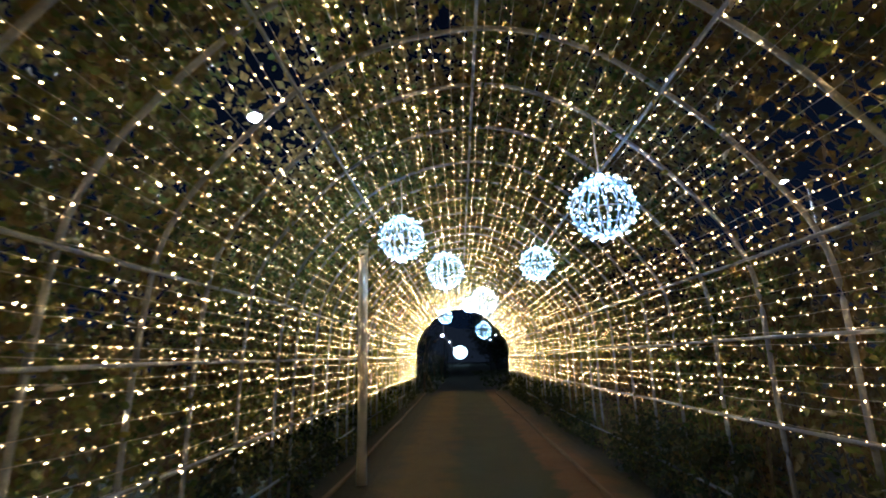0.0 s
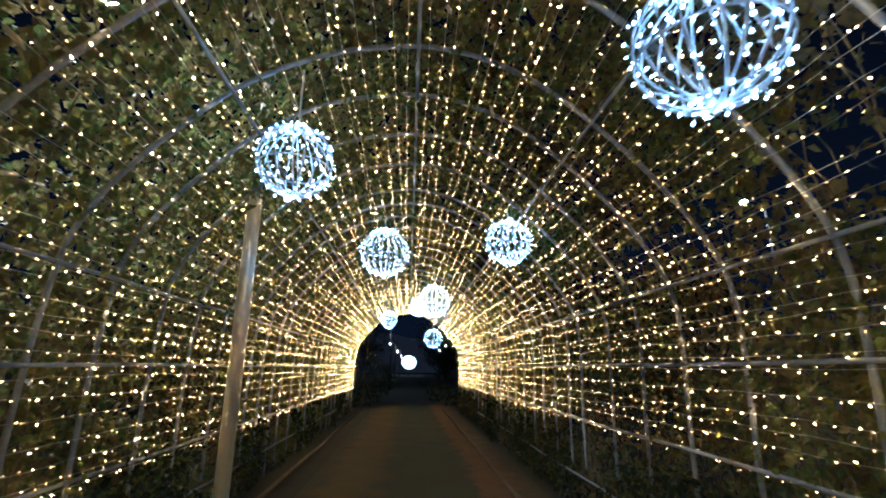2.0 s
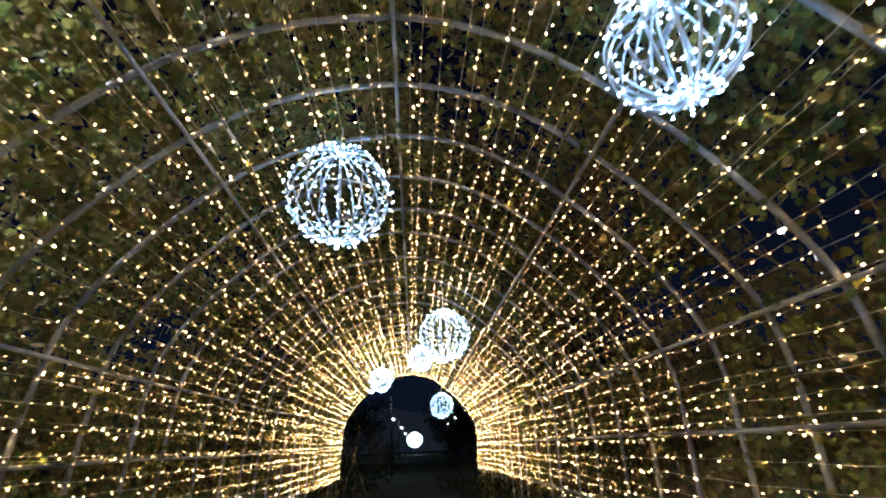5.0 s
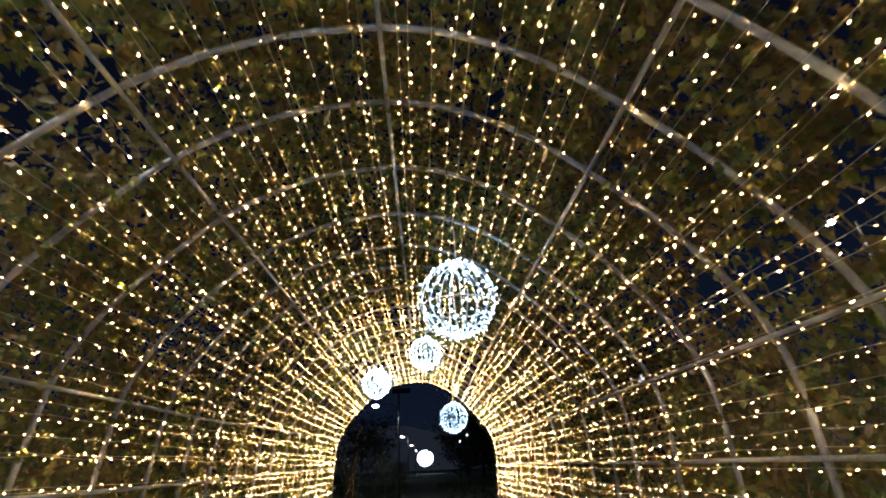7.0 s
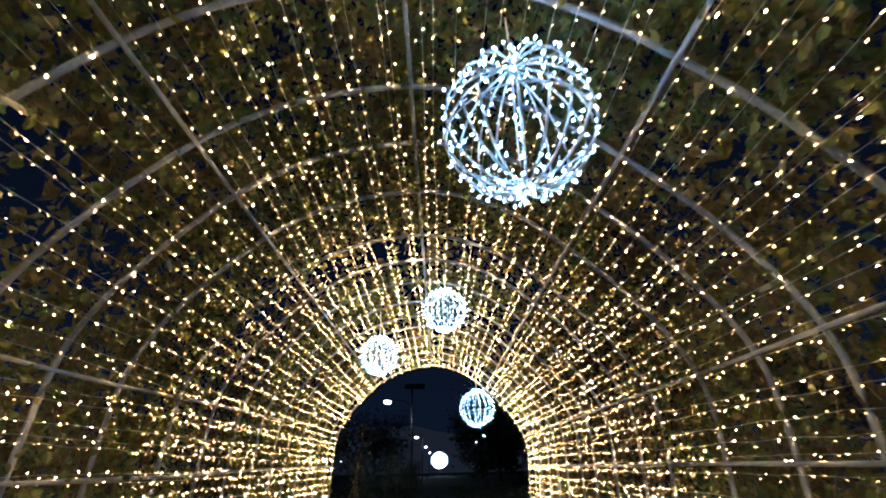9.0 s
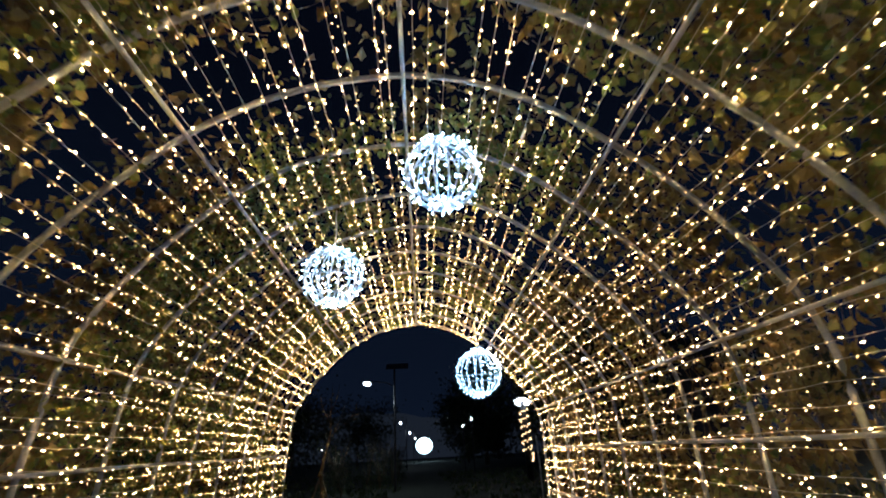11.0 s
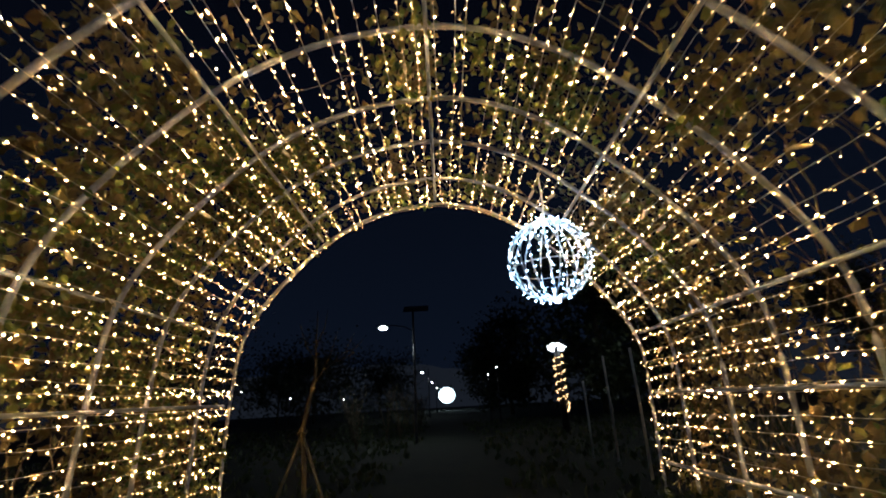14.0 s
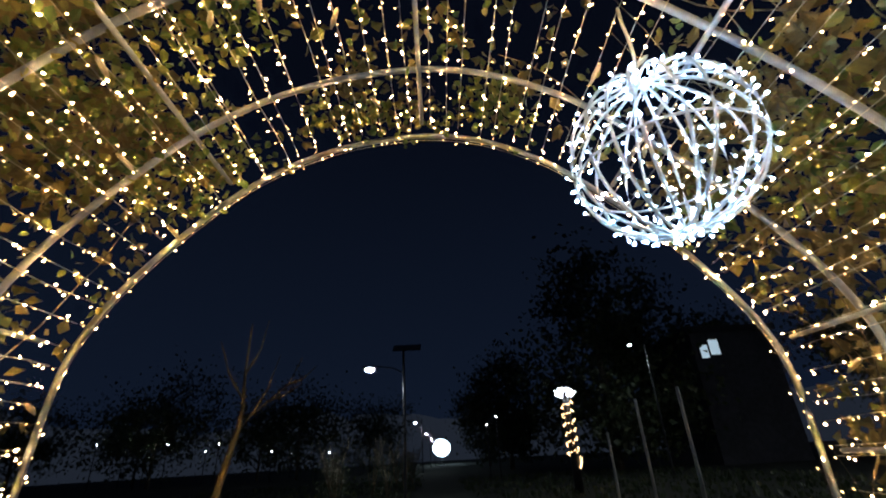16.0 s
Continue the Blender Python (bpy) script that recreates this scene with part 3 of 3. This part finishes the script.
street_lamp(-1.49, 5.12, 5.3, -1.70, 5.18, 0.062, "shiny steel lamp post rising through the tunnel, lamp lit", POLE, 0.24)
street_lamp(-1.33, 35.6, 5.65, -1.38, 4.93, 0.06, "tall dark lamp post with a solar panel, lamp lit", PAINTED, 0.42, True, DIMLENS)
street_lamp(-2.0, 72.0, 5.6, -0.75, 5.1, 0.06, "distant lit lamp post beside the path", PAINTED, 0.40, False, DIMLENS)
street_lamp(-1.6, 96.0, 5.4, -0.6, 4.9, 0.06, "distant lit lamp post beside the path", PAINTED, 0.30, False, DIMLENS)
street_lamp(-1.0, 108.0, 4.6, -0.6, 4.2, 0.06, "distant lit lamp post beside the path", PAINTED, 0.26, False, DIMLENS)
street_lamp(21.0, 25.1, 11.3, -1.3, 11.2, 0.07, "tall lamp post outside the tunnel, lamp lit", PAINTED, 0.48, False, HIGHLENS)
street_lamp(12.96, 44.9, 7.3, -0.91, 7.25, 0.06, "tall lamp post beyond the tunnel, lamp lit", PAINTED, 0.30, False, DIMLENS)

# ---- glowing balloon at the end of the path ----
balloon = thing("light_balloon", "large glowing bluish white balloon light on the far path", "balloon light", at=(0.2, 115, 0))
part("globe", globe_mesh("globe", 1.75, MOON, 0.92), balloon, m=pose(0, 0, 2.95))
part("stand", tube_mesh("stand", [(0, 0, 0), (0, 0, 1.5)], 0.09, PAINTED, 10), balloon)
part("base", box_mesh("base", (1.4, 1.4, 0.12), PAINTED, 0.02), balloon, m=pose(0, 0, 0.05))

# ---- post wound with a spiral of lights ----
spiral = thing("spiral_light_post", "slim dark post wound with warm lights under a white light cap", "light post", at=(5.5, 37.2, 0))
part("post", tube_mesh("post", [(0, 0, -0.02), (0, 0, 2), (0, 0, 3.75)], [0.19, 0.17, 0.14], PAINTED, 12), spiral)
warm_bulb = mesh_from("bulb", *ico(0.030), SIGNWARM)
white_bulb = mesh_from("bulb", *ico(0.045), SIGNWHITE)
turns = 6.0
tail = [(0.23 - 0.03 * q, -0.15 + 0.02 * q, 1.25 - 0.38 * math.sin(q * 0.5)) for q in np.linspace(0, 2.6, 12)]
hel = tail[::-1] + [(0.235 * math.cos(a), 0.235 * math.sin(a), 1.25 + 2.2 * a / (turns * 2 * math.pi)) for a in np.linspace(0, turns * 2 * math.pi, 84)]
part("cable", tube_mesh("cable", hel, 0.012, WIRE, 4), spiral)
for p in hel:
    part("bulb", warm_bulb, spiral, m=pose(p[0] + rng.normal(0, 0.02), p[1] - 0.02, p[2] + rng.normal(0, 0.03)))
cap = part("cap", globe_mesh("cap", 0.33, PAINTED, 0.42), spiral, m=pose(0, 0, 3.84))
for i in range(120):
    a, q = rng.uniform(0, 6.28), rng.uniform(-1, 1)
    rr = math.sqrt(1 - q * q)
    part("bulb", white_bulb, cap, m=pose(rng.uniform(0.30, 0.46) * rr * math.cos(a), 0.36 * rr * math.sin(a), rng.uniform(0.11, 0.22) * q))

# ---- pale posts beside the path beyond the tunnel ----
for x, y, hgt in ((3.85, 24.25, 2.45), (3.85, 25.97, 2.45), (3.85, 27.9, 1.93)):
    po = thing("post", "slim pale upright post beside the path", "post", "pale posts beside the path", (x, y, 0))
    part("shaft", tube_mesh("shaft", [(0, 0, -0.02), (0.01, 0, hgt * 0.5), (0, 0, hgt - 0.02), (0, 0, hgt)], [0.030, 0.029, 0.028, 0.024], POSTWOOD, 8), po)

# ---- trees ----
def tree(x, y, height, spread, label, leaves, seed, lean=0.0):
    r = np.random.default_rng(seed)
    ob = thing("tree", label, "tree", "trees beyond the tunnel", (x, y, 0))
    trunk = [(lean * q * q * height, 0.1 * math.sin(q * 4 + seed), height * 0.62 * q) for q in np.linspace(0, 1, 8)]
    r0 = height * 0.018
    part("trunk", tube_mesh("trunk", trunk, [r0 * (1.25 - 0.8 * q) for q in np.linspace(0, 1, 8)], BARK, 9), ob)
    tips = []
    for i in range(9):
        q = r.uniform(0.10, 1.0)
        b = np.array([lean * q * q * height, 0.1 * math.sin(q * 4 + seed), height * 0.62 * q])
        az = 2.4 * i + r.uniform(-0.4, 0.4)
        ln = spread * r.uniform(0.55, 1.0)
        mid = b + np.array([math.cos(az) * ln * 0.5, math.sin(az) * ln * 0.5, ln * 0.4])
        tip = b + np.array([math.cos(az) * ln, math.sin(az) * ln, ln * r.uniform(0.45, 0.95)])
        part("limb", tube_mesh("limb", [b, mid, tip], [r0 * 0.42, r0 * 0.26, r0 * 0.10], BARK, 6), ob)
        tips += [mid, tip, (mid + tip) / 2]
    if leaves:
        tips = np.array(tips + [np.array([lean * height, 0, height * 0.85])] * 3)
        n = int(leaves * 1.2)
        c = tips[r.integers(0, len(tips), n)] + r.normal(0, spread * 0.26, (n, 3))
        keep = np.array([noise.noise(Vector(q * 0.55) + Vector((seed, 0, 0))) > -0.12 for q in c]) & (c[:, 2] > 0.6)
        c = c[keep]
        n = len(c)
        v, f = leaf_cloud(c, r.normal(0, 1, (n, 3)), r.normal(0, 1, (n, 3)), r.uniform(0.14, 0.34, n) * (1 + height / 20), slim=True)
        part("crown", mesh_from("crown", v, f, TREELEAF), ob)["kind"] = "stuff"
    return ob


tree(12.5, 52, 17.5, 5.5, "tall dark leafy tree beyond the tunnel", 9000, 3)
tree(20.5, 60, 17.0, 5.5, "tall dark leafy tree beyond the tunnel", 9000, 5)
tree(7.0, 66, 11.5, 4.4, "dark rounded leafy tree near the path", 8000, 8)
tree(6.6, 84, 9.5, 3.8, "dark rounded leafy tree near the path", 7000, 9)
tree(31, 66, 14.5, 5.2, "tall dark leafy tree beyond the tunnel", 8000, 12)
tree(42, 60, 14.0, 5.2, "tall dark leafy tree beyond the tunnel", 7000, 18)
for i, (x, y, hgt) in enumerate(((-47, 72, 10.0), (-37, 78, 8.0), (-30, 69, 9.0), (-21.5, 76, 7.5), (-15.5, 71, 8.0), (-56, 70, 9.0), (-9.5, 84, 7.0))):
    tree(x, y, hgt, 4.6 + 0.35 * (i * 7 % 5), "dark leafy tree across the field", 6000, 40 + i)
tree(13.0, 4.6, 9.0, 3.6, "dark tree standing outside the tunnel", 4500, 21)
tree(19.0, 8.0, 9.5, 3.8, "dark tree standing outside the tunnel", 4500, 22)
tree(9.0, -3.5, 9.0, 3.6, "dark tree standing outside the tunnel", 4500, 23)


def staked_sapling(x, y):
    """A young bare tree, tied to three slanting wooden stakes."""
    ob = thing("sapling", "young bare sapling propped by wooden stakes beside the tunnel mouth", "tree", at=(x, y, 0))
    trunk = [(0.06, 0, -0.03), (0.05, 0, 0.5), (0.045, 0, 0.85), (0, 0, 1.32), (0.03, 0.01, 1.50), (0.07, 0.02, 1.71), (0.125, 0.03, 1.95), (0.14, 0.03, 2.12), (0.125, 0.03, 2.42), (0.14, 0.02, 2.9)]
    part("trunk", tube_mesh("trunk", trunk, [0.036, 0.032, 0.030, 0.034, 0.030, 0.027, 0.023, 0.018, 0.012, 0.005], SAPLING, 9), ob)
    for pts in ([(0.11, 0.03, 1.90), (0.22, 0.05, 2.06), (0.36, 0.04, 2.17), (0.54, 0.02, 2.31), (0.66, 0.0, 2.55)], [(0.20, 0.05, 2.03), (0.31, 0.14, 2.30), (0.38, 0.20, 2.62)], [(0.36, 0.04, 2.17), (0.52, -0.06, 2.20), (0.70, -0.12, 2.28)],
                [(0.13, 0.03, 2.2), (0.02, -0.08, 2.42), (-0.06, -0.14, 2.7)], [(0.125, 0.03, 2.42), (0.22, 0.10, 2.66), (0.26, 0.12, 2.95)], [(0.54, 0.02, 2.31), (0.66, 0.06, 2.36), (0.78, 0.08, 2.48)]):
        part("branch", tube_mesh("branch", pts, np.linspace(0.011, 0.003, len(pts)), SAPLING, 6), ob)
    for fx, fy in ((-0.42, -0.25), (0.50, -0.10), (-0.05, 0.55)):
        part("stake", tube_mesh("stake", [(fx, fy, -0.03), (fx * 0.5, fy * 0.5, 0.66), (fx * -0.06, fy * -0.06, 1.36)], [0.022, 0.021, 0.020], STAKE, 7), ob, "slanting round wooden stake")
    ring = [(0.055 * math.cos(a), 0.055 * math.sin(a), 1.30 + 0.02 * math.sin(3 * a)) for a in np.linspace(0, 2 * math.pi, 12, endpoint=False)]
    part("tie", tube_mesh("tie", ring, 0.012, STAKE, 5, True), ob, "rope tie")


staked_sapling(-1.89, 21.05)


def shrub(x, y, height, seed):
    """A thin bare shrub: upright twigs that fork."""
    r = np.random.default_rng(seed)
    ob = thing("shrub", "thin bare roadside shrub in the lamp light", "shrub", "bare shrubs beside the far path", (x, y, 0))
    for _ in range(7):
        a, h = r.uniform(0, 6.28), height * r.uniform(0.6, 1.0)
        lean = r.uniform(0.1, 0.35) * h
        mid = np.array((math.cos(a) * lean * 0.4, math.sin(a) * lean * 0.4, h * 0.5))
        top = np.array((math.cos(a) * lean, math.sin(a) * lean, h))
        part("twig", tube_mesh("twig", [(0, 0, -0.03), mid, top], [0.03, 0.02, 0.006], SAPLING, 5), ob)
        for _ in range(3):
            tip = mid + (top - mid) * r.uniform(0.2, 0.7)
            part("twig", tube_mesh("twig", [tip, tip + r.normal(0, 0.16, 3) + (0, 0, 0.3), tip + r.normal(0, 0.28, 3) + (0, 0, 0.6)], [0.014, 0.009, 0.004], SAPLING, 4), ob)
    n = 260
    c = np.stack([r.normal(0, 0.35, n), r.normal(0, 0.35, n), r.uniform(0.1, height * 0.75, n)], 1)
    v, f = leaf_cloud(c, r.normal(0, 1, (n, 3)), r.normal(0, 1, (n, 3)), r.uniform(0.05, 0.12, n))
    part("foliage", mesh_from("foliage", v, f, TREELEAF), ob)["kind"] = "stuff"


for i, (x, y, hgt) in enumerate(((-2.3, 38.5, 2.3), (-3.2, 40.5, 2.8), (-1.9, 42.5, 2.2), (-4.3, 37.0, 2.4), (-2.6, 46.0, 2.6), (-3.6, 34.0, 1.6), (-5.2, 41.0, 2.2), (-1.9, 50.0, 2.4), (-2.4, 56.0, 2.6))):
    shrub(x, y, hgt, 70 + i)

# ---- far lights and buildings ----
def building(x, y, w, d, h, label, lit):
    ob = thing("building", label, "building", "far buildings", (x, y, 0))
    part("wall", box_mesh("wall", (w, d, h), FACADE), ob, m=pose(0, 0, h / 2 - 0.05))
    part("roof", box_mesh("roof", (w + 0.6, d + 0.6, 0.5), ROOF, 0.05), ob, m=pose(0, 0, h + 0.2))
    for wx, wz, ww, wh in lit:
        win = part("window", box_mesh("window", (ww + 0.24, 0.12, wh + 0.24), ROOF, 0.02), ob, m=pose(wx, -d / 2 - 0.03, wz))
        part("pane", box_mesh("pane", (ww, 0.05, wh), WINDOWLIT), win, "lit window pane", m=pose(0, -0.06, 0))
    return ob


building(23.2, 56, 6.5, 8, 9.4, "dark low building with lit windows", [(-2.45, 7.9, 0.6, 1.0), (-1.6, 8.2, 0.75, 1.15)])
for x, y, z, s in ((-57.6, 100, 6.1, 0.26), (-52.7, 100, 6.1, 0.16), (-50.2, 100, 7.3, 0.26), (-49.0, 100, 5.4, 0.28), (-45.7, 100, 5.5, 0.2), (-39.2, 100, 4.2, 0.28), (-37.2, 100, 5.2, 0.22), (-28.2, 100, 3.6, 0.24), (-24.9, 100, 3.2, 0.13), (-18.5, 100, 2.9, 0.2), (-21.1, 100, 7.6, 0.13), (15.1, 100, 4.9, 0.13), (5.2, 70, 4.4, 0.22), (6.3, 70, 5.2, 0.22)):
    x, y, z, s = x * 0.62, 16.7 + (y - 16.7) * 0.62, 1.63 + (z - 1.63) * 0.62, s * 0.22
    fl = thing("far_lamp", "tiny distant white lamp on a thin pole", "lamp", "far lamps", (x, y, 0))
    part("pole", tube_mesh("pole", [(0, 0, -0.02), (0, 0, z)], 0.05, PAINTED, 5), fl)
    part("bulb", globe_mesh("bulb", s, FARLENS, 1.3), fl, m=pose(0, 0, z))


# ---- far dark treeline that closes the view all round, haze glow in its material ----
ring_v, ring_f = [], []
steps = 360
for i in range(steps):
    a = 2 * math.pi * i / steps
    p = Vector((math.cos(a) * 3.1, math.sin(a) * 3.1, 0))
    top = 14.0 + 4.5 * noise.noise(p * 2.0) + 1.6 * noise.noise(p * 9.0) + 0.9 * noise.noise(p * 27.0)
    r = 165 + 6 * noise.noise(p * 4.0)
    for z, q in ((-0.1, r - 3), (top * 0.6, r - 2 + 1.5 * noise.noise(p * 31)), (top, r)):
        ring_v.append((q * math.cos(a), q * math.sin(a) + 8, z))
for i in range(steps):
    j = (i + 1) % steps
    for k in range(2):
        ring_f.append((3 * i + k, 3 * j + k, 3 * j + k + 1, 3 * i + k + 1))
TREELINE = surface("hazy_treeline", (0.010, 0.013, 0.008), (0.022, 0.026, 0.016), 0.3, 0.95, 0.0, 0.4)
# weak blue emission stands in for lamp-lit night haze before the trees
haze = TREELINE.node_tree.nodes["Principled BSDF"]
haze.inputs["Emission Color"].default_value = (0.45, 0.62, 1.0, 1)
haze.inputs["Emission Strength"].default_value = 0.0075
tagged(new("backdrop", mesh_from("backdrop", ring_v, ring_f, TREELINE)), "dark distant treeline around the park, with painted blue night haze", "treeline", kind="structure")

# ---- rough grass beyond the tunnel ----
gx, gy = rng.uniform(-17, 17, 15000), 20.5 + 34 * rng.random(15000) ** 1.4
off_path = (abs(gx) > 1.3 + 0.2 * np.sin(gy)) & (np.sin(gx * 1.7 + 2 * np.sin(gy * 0.9)) + rng.normal(0, 0.6, 15000) > -0.5)
gx, gy = gx[off_path], gy[off_path]
tuft = len(gx)
v, f = leaf_cloud(np.stack([gx, gy, 0 * gx - 0.02], 1), rng.normal(0, 0.45, (tuft, 3)) + np.array((0, 0, 1.1)), rng.normal(0, 1, (tuft, 3)) * np.array((1, 1, 0.1)), rng.uniform(0.07, 0.27, tuft), slim=True)
tagged(new("grass", mesh_from("grass", v, f, TREELEAF)), "dark rough grass and weeds beside the path at night", "grass", kind="stuff")
